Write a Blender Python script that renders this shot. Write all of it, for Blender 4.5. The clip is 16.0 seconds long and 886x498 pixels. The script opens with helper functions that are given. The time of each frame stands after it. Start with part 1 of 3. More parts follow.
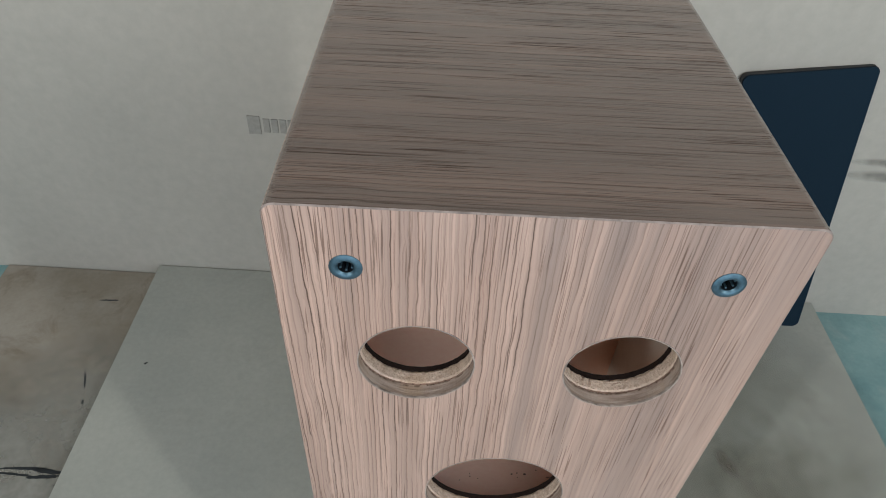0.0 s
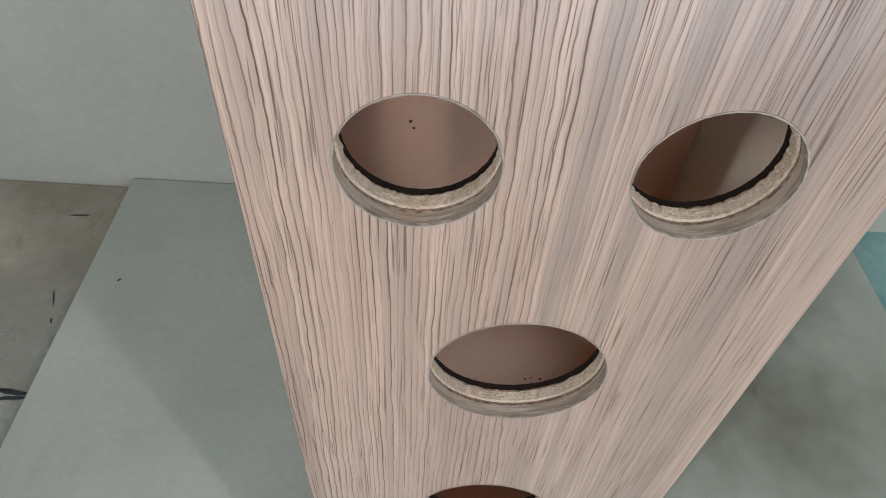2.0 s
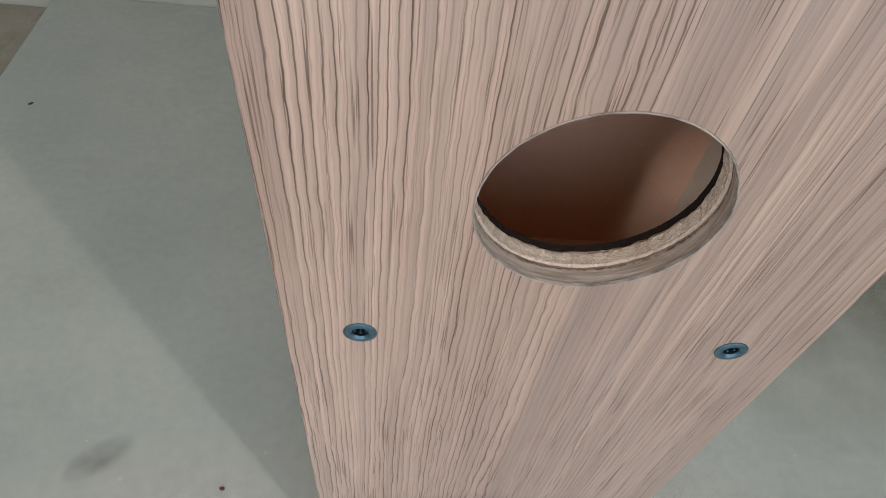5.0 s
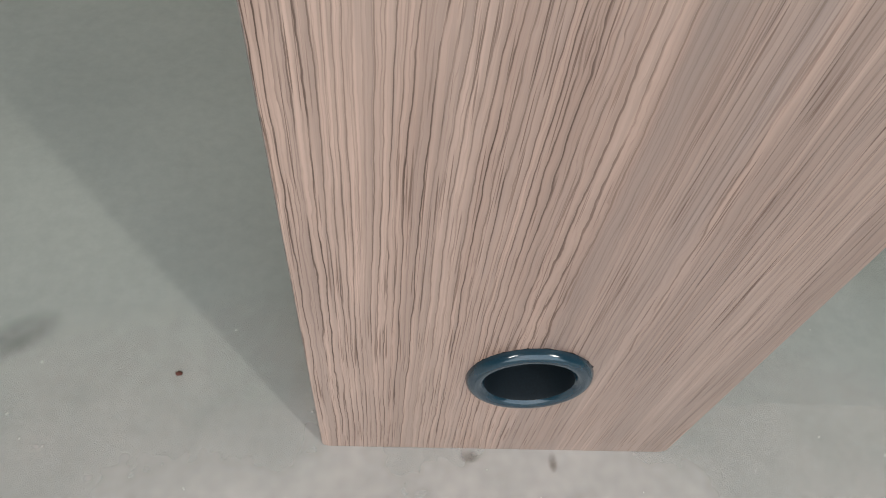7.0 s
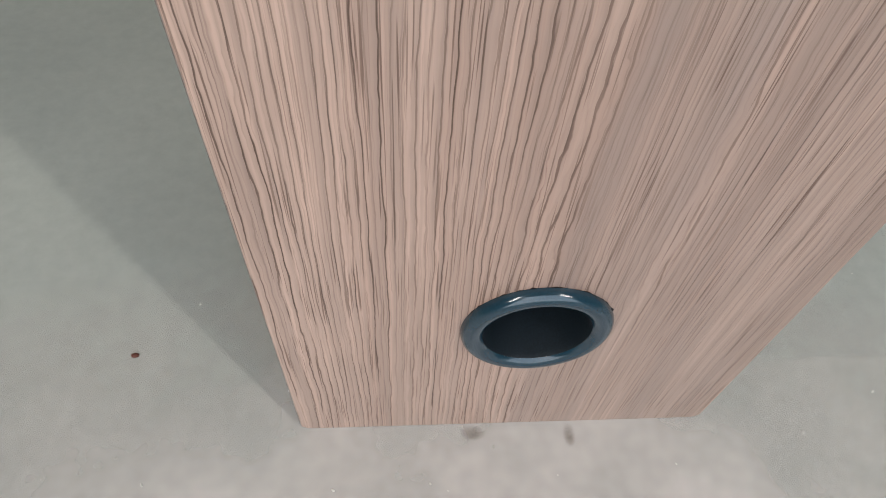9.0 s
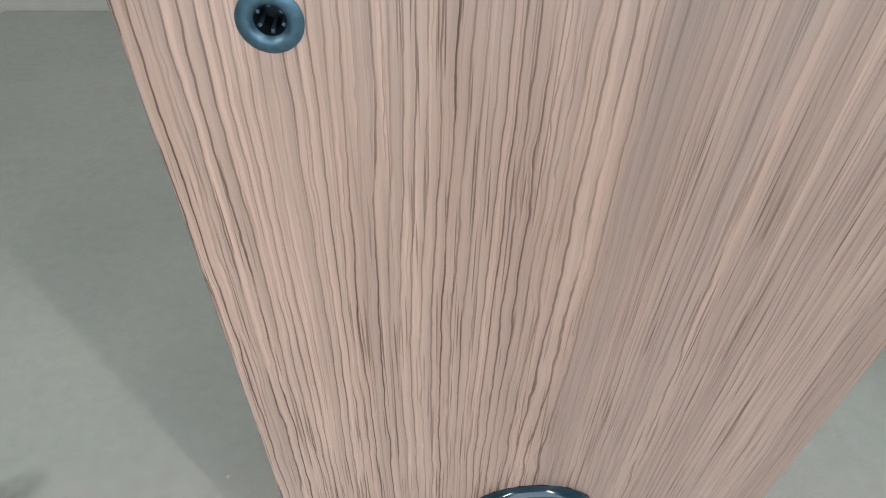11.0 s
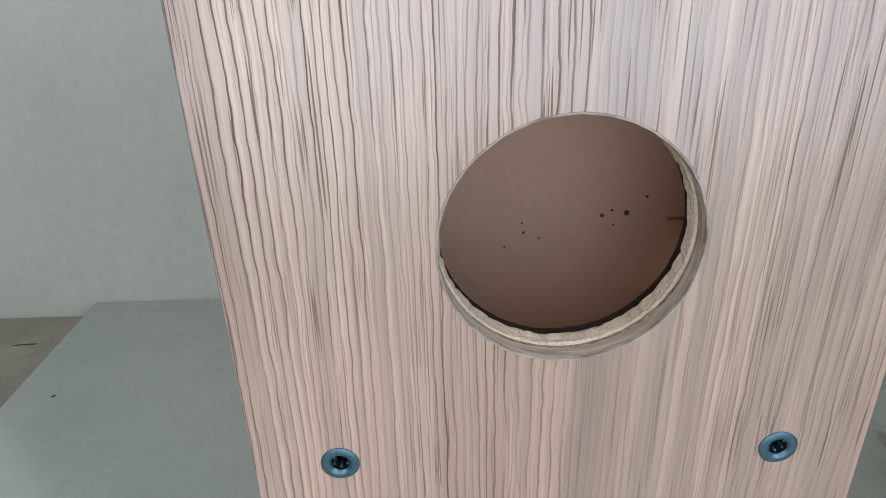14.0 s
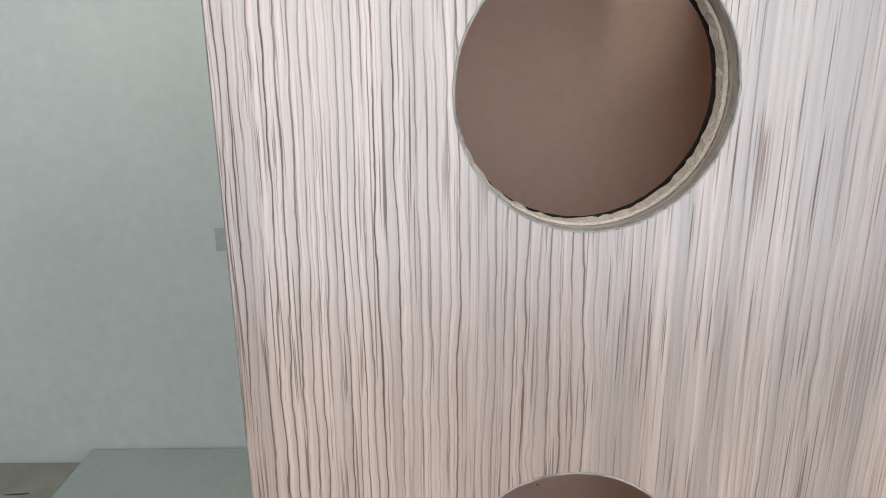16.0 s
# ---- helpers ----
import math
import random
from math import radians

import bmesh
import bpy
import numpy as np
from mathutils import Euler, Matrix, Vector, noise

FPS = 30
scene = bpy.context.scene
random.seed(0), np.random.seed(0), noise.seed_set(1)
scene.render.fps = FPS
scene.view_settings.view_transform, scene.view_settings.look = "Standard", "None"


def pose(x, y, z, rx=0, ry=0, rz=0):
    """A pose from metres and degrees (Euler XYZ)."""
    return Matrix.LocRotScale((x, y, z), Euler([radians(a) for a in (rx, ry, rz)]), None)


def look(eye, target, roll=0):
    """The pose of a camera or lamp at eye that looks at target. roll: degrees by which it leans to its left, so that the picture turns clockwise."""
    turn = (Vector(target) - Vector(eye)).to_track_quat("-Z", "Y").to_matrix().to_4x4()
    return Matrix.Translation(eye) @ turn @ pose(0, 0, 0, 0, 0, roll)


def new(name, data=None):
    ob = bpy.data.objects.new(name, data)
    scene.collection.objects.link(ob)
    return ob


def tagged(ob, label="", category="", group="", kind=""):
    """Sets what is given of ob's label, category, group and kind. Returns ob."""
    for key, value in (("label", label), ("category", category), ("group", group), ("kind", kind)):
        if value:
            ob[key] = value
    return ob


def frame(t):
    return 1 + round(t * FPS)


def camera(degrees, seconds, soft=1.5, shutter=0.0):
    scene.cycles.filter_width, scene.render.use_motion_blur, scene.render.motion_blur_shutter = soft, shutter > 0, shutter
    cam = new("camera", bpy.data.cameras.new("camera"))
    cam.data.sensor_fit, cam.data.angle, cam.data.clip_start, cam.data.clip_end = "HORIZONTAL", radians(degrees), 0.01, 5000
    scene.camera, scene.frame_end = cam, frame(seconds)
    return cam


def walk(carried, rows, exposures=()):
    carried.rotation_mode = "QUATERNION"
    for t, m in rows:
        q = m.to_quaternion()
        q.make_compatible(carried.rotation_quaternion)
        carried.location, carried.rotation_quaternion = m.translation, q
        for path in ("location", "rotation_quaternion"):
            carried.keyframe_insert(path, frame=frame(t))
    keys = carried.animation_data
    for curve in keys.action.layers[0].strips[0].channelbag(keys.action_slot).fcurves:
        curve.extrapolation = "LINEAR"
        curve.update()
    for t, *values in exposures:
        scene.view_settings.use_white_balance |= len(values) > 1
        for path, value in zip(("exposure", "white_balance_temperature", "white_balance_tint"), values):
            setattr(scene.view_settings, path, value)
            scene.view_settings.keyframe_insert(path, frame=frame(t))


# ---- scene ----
cam = camera(67.8, 16.0, 1.0)
PATH = [
    (0, look((0.0755, -0.2156, 1.1137), (0.0832, 0.1488, 0.7715), 3.56)),
    (0.5, look((0.0735, -0.2109, 1.0941), (0.0819, 0.1530, 0.7514), 3.52)),
    (1, look((0.0699, -0.2002, 1.0530), (0.0792, 0.1550, 0.7011), 3.87)),
    (1.5, look((0.0725, -0.1868, 1.0132), (0.0828, 0.1565, 0.6499), 3.74)),
    (2, look((0.0737, -0.1844, 0.9850), (0.0869, 0.1506, 0.6141), 4.34)),
    (2.5, look((0.0725, -0.1793, 0.9612), (0.0851, 0.1499, 0.5851), 3.78)),
    (3, look((0.0673, -0.1761, 0.9140), (0.0789, 0.1440, 0.5300), 4.14)),
    (3.5, look((0.0615, -0.1700, 0.8571), (0.0791, 0.1465, 0.4705), 4.21)),
    (3.7, look((0.0594, -0.1676, 0.8244), (0.0828, 0.1453, 0.4351), 5.37)),
    (5.8, look((0.0532, -0.1566, 0.5961), (0.0827, 0.1513, 0.2032), 7.99)),
    (6, look((0.0556, -0.1562, 0.5760), (0.0872, 0.1511, 0.1828), 7.42)),
    (6.2, look((0.0562, -0.1578, 0.5574), (0.0840, 0.1461, 0.1613), 6.82)),
    (6.5, look((0.0496, -0.1551, 0.5265), (0.0796, 0.1452, 0.1279), 6.77)),
    (7, look((0.0453, -0.1580, 0.4667), (0.0822, 0.1320, 0.0611), 8.24)),
    (7.5, look((0.0393, -0.1571, 0.4246), (0.0766, 0.1258, 0.0140), 7.01)),
    (8, look((0.0465, -0.1629, 0.3814), (0.0819, 0.1169, -0.0314), 5.50)),
    (8.1, look((0.0470, -0.1611, 0.3809), (0.0865, 0.1124, -0.0358), 6.42)),
    (10.3, look((0.0775, -0.1444, 0.4258), (0.1042, 0.1763, 0.0431), 2.78)),
    (10.5, look((0.0748, -0.1450, 0.4264), (0.1020, 0.1789, 0.0464), 2.88)),
    (11, look((0.0677, -0.1463, 0.4712), (0.0896, 0.2076, 0.1186), 1.33)),
    (11.1, look((0.0641, -0.1395, 0.4685), (0.0841, 0.2197, 0.1213), 0.91)),
    (11.5, look((0.0677, -0.1600, 0.4916), (0.0815, 0.2299, 0.1790), 1.28)),
    (12, look((0.0678, -0.1608, 0.5080), (0.0854, 0.2368, 0.2053), 0.94)),
    (12.5, look((0.0684, -0.1659, 0.5168), (0.0835, 0.2369, 0.2210), 0.81)),
    (13, look((0.0726, -0.1738, 0.5460), (0.0828, 0.2442, 0.2718), -0.29)),
    (13.3, look((0.0732, -0.1837, 0.5660), (0.0772, 0.2503, 0.3178), -1.17)),
    (13.5, look((0.0745, -0.1896, 0.5725), (0.0767, 0.2487, 0.3320), -1.56)),
    (14, look((0.0791, -0.2065, 0.5929), (0.0817, 0.2457, 0.3794), -1.90)),
    (14.5, look((0.0772, -0.2096, 0.6097), (0.0802, 0.2529, 0.4196), -2.10)),
    (15, look((0.0776, -0.2163, 0.6307), (0.0840, 0.2528, 0.4579), -1.78)),
    (15.5, look((0.0732, -0.2145, 0.6604), (0.0796, 0.2600, 0.5028), -0.56)),
    (16, look((0.0698, -0.2188, 0.6955), (0.0802, 0.2612, 0.5559), -0.39)),
]
EXPOSURES = [(0, -1.07, 6550, 10), (0.5, -1.0, 6550, 10), (1, -0.93, 6450, 8), (3, -0.95, 6480, 6), (6, -0.96, 6620, 10), (7, -0.92, 6600, 9), (8, -0.83, 6620, 10), (10.3, -0.81, 6680, 11), (11.2, -0.78, 6420, 7), (13, -0.78, 6250, 6), (16, -0.72, 6050, 3)]
walk(cam, PATH, EXPOSURES)

# ---------------- world and light ----------------
world = bpy.data.worlds.new("world")
scene.world = world
world.use_nodes = True
wn = world.node_tree.nodes
sky = wn.new("ShaderNodeTexSky")
sky.sky_type = "NISHITA"
sky.sun_disc = False
sky.sun_elevation = radians(35)
sky.sun_rotation = radians(200)
world.node_tree.links.new(sky.outputs[0], wn["Background"].inputs[0])
wn["Background"].inputs[1].default_value = 0.1


def window_light(name, eye, target, width, height, watts, colour):
    """An area lamp that stands in a window's opening for the sky's light."""
    data = bpy.data.lights.new(name, "AREA")
    data.shape = "RECTANGLE"
    data.size, data.size_y, data.energy, data.color = width, height, watts, colour
    ob = new(name, data)
    ob.matrix_world = look(eye, target)
    return ob


window_light("window_light_right", (1.58, -1.555, 2.0), (1.58, 0, 2.0), 0.12, 1.0, 72, (0.98, 0.98, 0.96))
window_light("window_light_left", (-1.32, -1.555, 2.0), (-1.32, 0, 2.0), 0.12, 1.0, 72, (0.98, 0.98, 0.96))
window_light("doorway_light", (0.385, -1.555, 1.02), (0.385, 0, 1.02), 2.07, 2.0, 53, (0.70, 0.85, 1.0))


# ---------------- materials ----------------
class Nodes:
    """A material under construction."""

    def __init__(self, name):
        self.mat = bpy.data.materials.new(name)
        self.mat.use_nodes = True
        self.tree = self.mat.node_tree
        self.bsdf = self.tree.nodes["Principled BSDF"]

    def add(self, kind, **sockets):
        node = self.tree.nodes.new("ShaderNode" + kind)
        for key, value in sockets.items():
            self.put(node, key, value)
        return node

    def put(self, node, key, value):
        socket = node.inputs[int(key[1:])] if key[0] == "i" and key[1:].isdigit() else node.inputs[key.replace("_", " ")]
        if isinstance(value, bpy.types.NodeSocket):
            self.tree.links.new(value, socket)
        else:
            socket.default_value = value

    def coords(self, scale=(1, 1, 1), turn=(0, 0, 0), shift=(0, 0, 0)):
        tex = self.add("TexCoord")
        return self.add("Mapping", Vector=tex.outputs["Object"], Scale=scale, Rotation=turn, Location=shift).outputs[0]

    def noise(self, vector, scale, detail=4.0, rough=0.55, distort=0.0):
        node = self.add("TexNoise", Vector=vector, Scale=scale, Detail=detail, Roughness=rough, Distortion=distort)
        return node.outputs[0]

    def ramp(self, fac, *stops):
        node = self.add("ValToRGB", Fac=fac)
        ramp = node.color_ramp
        while len(ramp.elements) < len(stops):
            ramp.elements.new(0.5)
        for element, (at, colour) in zip(ramp.elements, stops):
            element.position = at
            element.color = (colour, colour, colour, 1) if isinstance(colour, (int, float)) else (*colour, 1)
        return node.outputs[0]

    def mix(self, fac, a, b, blend="MIX"):
        node = self.tree.nodes.new("ShaderNodeMix")
        node.data_type, node.blend_type = "RGBA", blend
        for n, value in ((0, fac), (6, a), (7, b)):
            if isinstance(value, bpy.types.NodeSocket):
                self.tree.links.new(value, node.inputs[n])
            else:
                node.inputs[n].default_value = value if n == 0 else (*value, 1)
        return node.outputs[2]

    def math(self, op, a, b=0.0):
        node = self.tree.nodes.new("ShaderNodeMath")
        node.operation = op
        for n, value in ((0, a), (1, b)):
            if isinstance(value, bpy.types.NodeSocket):
                self.tree.links.new(value, node.inputs[n])
            else:
                node.inputs[n].default_value = value
        return node.outputs[0]

    def bump(self, height, strength, distance=0.001):
        node = self.add("Bump", Height=height, Strength=strength, Distance=distance)
        self.put(self.bsdf, "Normal", node.outputs[0])

    def done(self, colour, rough, metal=0.0, spec=0.5):
        self.put(self.bsdf, "Base_Color", colour if isinstance(colour, bpy.types.NodeSocket) else (*colour, 1))
        self.put(self.bsdf, "Roughness", rough)
        self.put(self.bsdf, "Metallic", metal)
        self.put(self.bsdf, "Specular_IOR_Level", spec)
        return self.mat


def laminate(name, along, shift=0.0, tone=None):
    """Wood-print laminate with the grain along the x or z axis."""
    n = Nodes(name)

    def grain(across, length, more=0.0):
        """Coordinates stretched along the grain: cells per metre across it and along it."""
        scale = (across, across, length) if along == "z" else (length, across, across)
        return n.coords(scale, shift=(shift + more, more, shift))

    tex = n.add("TexCoord")
    axes = n.add("SeparateXYZ", Vector=tex.outputs["Object"])
    across = n.math("ADD", axes.outputs[0] if along == "z" else axes.outputs[2], axes.outputs[1])
    drift = n.noise(grain(9, 1.3, 14.0), 1.0, 2, 0.5)
    sway = n.noise(grain(30, 4.5, 3.0), 1.0, 2, 0.5)
    jag = n.noise(grain(75, 30, 5.0), 1.0, 3, 0.62)
    slow = n.noise(grain(24, 1.4, 8.0), 1.0, 3, 0.55)
    streak = n.noise(grain(420, 5, 9.0), 1.0, 3, 0.6)
    flock = n.noise(grain(42, 4, 23.0), 1.0, 3, 0.55)
    where = n.noise(grain(170, 12, 19.0), 1.0, 3, 0.6)
    patch = n.noise(grain(7, 2.6, 61.0), 1.0, 1, 0.5)
    dashes = n.noise(grain(1100, 16, 11.0), 1.0, 1, 0.5)

    def swing(noise, amount):
        """A noise made to swing round nought by so many metres."""
        return n.math("MULTIPLY", n.math("SUBTRACT", noise, 0.5), amount)

    # where a point lies across the grain, once the growth lines' wander is taken out
    bent = n.math("ADD", n.math("ADD", across, swing(drift, 0.022)), swing(sway, 0.009))
    fine = n.math("ADD", bent, swing(jag, 0.0032))
    # the calm side of the print: few lines, broad greyish bands and short pores
    calm = n.ramp(bent, (0.118, 0.0), (0.150, 1.0))
    # growth lines: a saw-tooth across the grain, sharp on one side and soft on the other
    phase = n.math("ADD", n.math("MULTIPLY", fine, 285.0), n.math("MULTIPLY", n.noise(grain(26, 0.5, 51.0), 1.0, 1, 0.5), 4.0))
    tooth = n.math("FRACT", phase)
    # every stripe between two lines has its own tone, and every line its own strength
    number = n.tree.nodes.new("ShaderNodeTexWhiteNoise")
    number.noise_dimensions = "1D"
    n.tree.links.new(n.math("FLOOR", phase), number.inputs["W"])
    chance = number.outputs["Value"]
    line = n.ramp(tooth, (0.0, 0.0), (0.04, 1.0), (0.15, 0.95), (0.21, 0.25), (0.5, 0.0))
    line = n.math("MULTIPLY", line, n.ramp(where, (0.33, 0.22), (0.46, 0.9), (0.58, 1.0)))
    line = n.math("MULTIPLY", line, n.ramp(flock, (0.30, 0.55), (0.52, 1.0)))
    line = n.math("MULTIPLY", line, n.ramp(chance, (0.05, 0.45), (0.4, 0.8), (0.8, 1.0)))
    # a second, finer set of lines between them
    thin = n.math("FRACT", n.math("ADD", n.math("MULTIPLY", phase, 2.37), n.math("MULTIPLY", jag, 1.2)))
    thin = n.math("MULTIPLY", n.ramp(thin, (0.0, 0.0), (0.08, 1.0), (0.24, 0.6), (0.42, 0.0)), n.ramp(streak, (0.40, 0.0), (0.58, 0.75)))
    thin = n.math("MULTIPLY", thin, n.ramp(where, (0.30, 1.0), (0.56, 0.25)))
    line = n.math("MAXIMUM", line, thin)
    line = n.math("MULTIPLY", line, n.math("SUBTRACT", 1.0, n.math("MULTIPLY", calm, n.ramp(patch, (0.42, 0.3), (0.55, 0.85)))))
    dash = n.math("MULTIPLY", n.ramp(dashes, (0.33, 1.0), (0.39, 0.0)), n.ramp(flock, (0.36, 0.15), (0.55, 1.0)))
    marks = n.noise(grain(850, 13, 41.0), 1.0, 1, 0.5)
    mark = n.math("MULTIPLY", n.ramp(marks, (0.32, 1.0), (0.40, 0.0)), n.math("MULTIPLY", calm, 0.6))
    dash = n.math("MAXIMUM", dash, mark)
    base = n.ramp(slow, (0.30, (0.27, 0.165, 0.124)), (0.42, (0.45, 0.272, 0.202)), (0.55, (0.62, 0.396, 0.302)), (0.70, (0.39, 0.245, 0.186)))
    # broad greyish bands in the calm side, soft to one side
    bands = n.ramp(fine, (0.126, 0.0), (0.130, 1.0), (0.134, 0.8), (0.139, 0.05), (0.154, 0.0), (0.158, 1.0), (0.163, 0.8), (0.168, 0.05), (0.192, 0.0), (0.200, 0.75), (0.214, 0.45), (0.222, 0.05), (0.234, 0.6), (0.242, 0.0))
    bands = n.math("MULTIPLY", bands, n.ramp(n.noise(grain(30, 2.2, 31.0), 1.0, 2, 0.5), (0.36, 0.15), (0.56, 1.0)))
    base = n.mix(n.math("MULTIPLY", bands, 0.72), base, (0.155, 0.118, 0.109))
    # soft ribbons between the bands
    ribbon = n.ramp(n.noise(grain(105, 2.4, 71.0), 1.0, 2, 0.55), (0.40, 1.0), (0.56, 0.0))
    base = n.mix(n.math("MULTIPLY", n.math("MULTIPLY", ribbon, calm), 0.55), base, (0.235, 0.150, 0.118))
    base = n.mix(n.math("MULTIPLY", calm, 0.12), base, (0.30, 0.198, 0.155))
    base = n.mix(n.ramp(streak, (0.30, 0.6), (0.58, 0.0)), base, (0.33, 0.215, 0.168))
    base = n.mix(n.ramp(chance, (0.0, 0.5), (0.45, 0.0)), base, (0.35, 0.225, 0.174))
    # the wood darkens a little towards the next line
    base = n.mix(n.math("MULTIPLY", n.ramp(tooth, (0.35, 0.0), (0.98, 0.55)), n.ramp(where, (0.35, 0.2), (0.6, 1.0))), base, (0.25, 0.158, 0.12))
    colour = n.mix(n.math("MULTIPLY", line, 0.92), base, (0.072, 0.042, 0.031))
    colour = n.mix(n.math("MULTIPLY", dash, 0.75), colour, (0.115, 0.07, 0.053))
    relief = n.math("ADD", n.math("MULTIPLY", line, -0.7), n.math("MULTIPLY", dash, -1.0))
    n.bump(relief, 0.35, 0.0005)
    rough = n.math("ADD", 0.29, n.math("MULTIPLY", n.math("MAXIMUM", line, dash), 0.25))
    n.put(n.bsdf, "Coat_Weight", n.math("SUBTRACT", 1.0, n.math("MULTIPLY", n.math("MAXIMUM", line, dash), 0.9)))
    n.put(n.bsdf, "Coat_Roughness", 0.27)
    n.put(n.bsdf, "Coat_IOR", 1.95)
    # tone dims the whole print, painting shade into its colour
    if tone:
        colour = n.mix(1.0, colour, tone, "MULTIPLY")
    return n.done(colour, rough, 0.0, n.math("SUBTRACT", 0.5, n.math("MULTIPLY", n.math("MAXIMUM", line, dash), 0.4)))


def board(name, low, high, stain, scale=3.0, rough=0.7, dirt=0.5, spec=0.3):
    """A plain sheet with blotches at two scales and some dirt."""
    n = Nodes(name)
    big = n.noise(n.coords(), scale, 5, 0.6)
    small = n.noise(n.coords(), scale * 22, 4, 0.6)
    spot = n.noise(n.coords(shift=(5, 3, 1)), scale * 1.7, 6, 0.65, 0.6)
    colour = n.mix(n.ramp(big, (0.35, 0.0), (0.65, 1.0)), low, high)
    colour = n.mix(n.math("MULTIPLY", n.ramp(spot, (0.55, 0.0), (0.72, 1.0)), dirt), colour, stain)
    colour = n.mix(0.05, colour, n.ramp(small, (0.3, 0.0), (0.7, 1.0)), "OVERLAY")
    n.bump(small, 0.05, 0.001)
    return n.done(colour, rough, 0.0, spec)


def plain(name, colour, rough, metal=0.0, spec=0.5, grit=160.0, vary=0.25, bump=0.1):
    n = Nodes(name)
    a = n.noise(n.coords(), grit, 3, 0.6)
    dim = tuple(c * (1 - vary) for c in colour)
    n.bump(a, bump, 0.0005)
    return n.done(n.mix(n.ramp(a, (0.3, 0.0), (0.7, 1.0)), dim, colour), rough, metal, spec)


def soft_stain(name, colour, strong=0.35, grain=38.0):
    """A thin stain that fades out towards its edge."""
    n = Nodes(name)
    tex = n.add("TexCoord")
    centred = n.add("Mapping", Vector=tex.outputs["Generated"], Location=(-1, -1, 0), Scale=(2, 2, 0))
    ball = n.tree.nodes.new("ShaderNodeTexGradient")
    ball.gradient_type = "SPHERICAL"
    n.tree.links.new(centred.outputs[0], ball.inputs[0])
    blot = n.noise(n.coords(), grain, 4, 0.65)
    alpha = n.math("MULTIPLY", n.ramp(ball.outputs[1], (0.0, 0.0), (0.7, 1.0)), n.ramp(blot, (0.34, strong * 0.2), (0.7, strong)))
    n.put(n.bsdf, "Alpha", alpha)
    return n.done(colour, 0.75, 0.0, 0.3)


LAMINATE_UP = laminate("laminate_upright_grain", "z")
# cross-grain copy, dimmed to paint in the top panel's shade
LAMINATE_ACROSS = laminate("shaded_laminate_cross_grain", "x", 2.3, (0.36, 0.325, 0.31))


def raw_edge():
    """Sawn fibreboard: pale, in thin layers, fuzzy."""
    n = Nodes("raw_fibreboard_edge")
    layers = n.noise(n.coords((40, 420, 40)), 1.0, 3, 0.6)
    fuzz = n.noise(n.coords(), 650, 4, 0.65)
    patch = n.noise(n.coords(), 45, 3, 0.6)
    tex = n.add("TexCoord")
    depth = n.add("SeparateXYZ", Vector=tex.outputs["Object"]).outputs[1]
    depth = n.math("ADD", depth, n.math("MULTIPLY", n.math("SUBTRACT", patch, 0.5), 0.002))
    # the smooth greyish outer ply, then the pale torn inner ply
    inner = n.ramp(n.math("MULTIPLY", depth, 50.0), (0.44, 0.0), (0.52, 1.0))
    outer_tone = n.mix(n.ramp(layers, (0.35, 0.0), (0.62, 1.0)), (0.33, 0.250, 0.205), (0.52, 0.42, 0.355))
    inner_tone = n.mix(n.ramp(fuzz, (0.30, 0.0), (0.66, 1.0)), (0.50, 0.37, 0.285), (0.72, 0.575, 0.465))
    colour = n.mix(inner, outer_tone, inner_tone)
    colour = n.mix(n.ramp(patch, (0.52, 0.0), (0.72, 0.45)), colour, (0.47, 0.33, 0.215))
    # a broken dark seam where the two plies meet
    seam = n.ramp(n.math("MULTIPLY", depth, 50.0), (0.36, 0.0), (0.42, 1.0), (0.48, 0.0))
    colour = n.mix(n.math("MULTIPLY", seam, n.ramp(n.noise(n.coords(), 260, 2, 0.6), (0.42, 0.1), (0.56, 1.0))), colour, (0.13, 0.085, 0.06))
    n.bump(n.math("ADD", n.math("MULTIPLY", fuzz, inner), n.math("MULTIPLY", layers, 0.5)), 0.9, 0.0012)
    return n.done(colour, 0.95, 0.0, 0.15)


FIBRE_EDGE = raw_edge()
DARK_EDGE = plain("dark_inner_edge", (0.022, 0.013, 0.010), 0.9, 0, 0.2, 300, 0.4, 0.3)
INSIDE = board("brown_fibreboard", (0.80, 0.515, 0.378), (0.84, 0.55, 0.41), (0.74, 0.465, 0.34), 9.0, 0.8, 0.4)
LINING = board("lit_grey_lining", (0.60, 0.53, 0.46), (0.67, 0.595, 0.52), (0.54, 0.46, 0.39), 12.0, 0.6, 0.4)
LIP = plain("white_laminate_backing", (0.42, 0.34, 0.29), 0.8, 0, 0.2, 85, 0.6, 0.4)
EDGE_BAND = plain("worn_laminate_edge", (0.36, 0.285, 0.25), 0.5, 0, 0.5, 120, 0.6, 0.3)
STEEL = plain("blued_zinc", (0.095, 0.17, 0.215), 0.42, 0.75, 0.5, 500, 0.3, 0.1)
BLACK_STEEL = plain("black_steel", (0.012, 0.016, 0.02), 0.4, 0.4, 0.5, 500, 0.4, 0.1)
PORT_PLASTIC = plain("glossy_blue_black_plastic", (0.014, 0.042, 0.062), 0.14, 0, 0.8, 700, 0.2, 0.03)
PORT_INSIDE = plain("dull_black_plastic", (0.006, 0.013, 0.019), 0.6, 0, 0.4, 900, 0.5, 0.3)
PLATFORM = board("grey_board", (0.358, 0.370, 0.335), (0.428, 0.436, 0.395), (0.325, 0.325, 0.29), 4.0, 0.6, 0.45)
BROWN_BOARD = board("stained_brown_board", (0.275, 0.24, 0.19), (0.385, 0.35, 0.30), (0.16, 0.12, 0.085), 5.0, 0.7, 0.75)
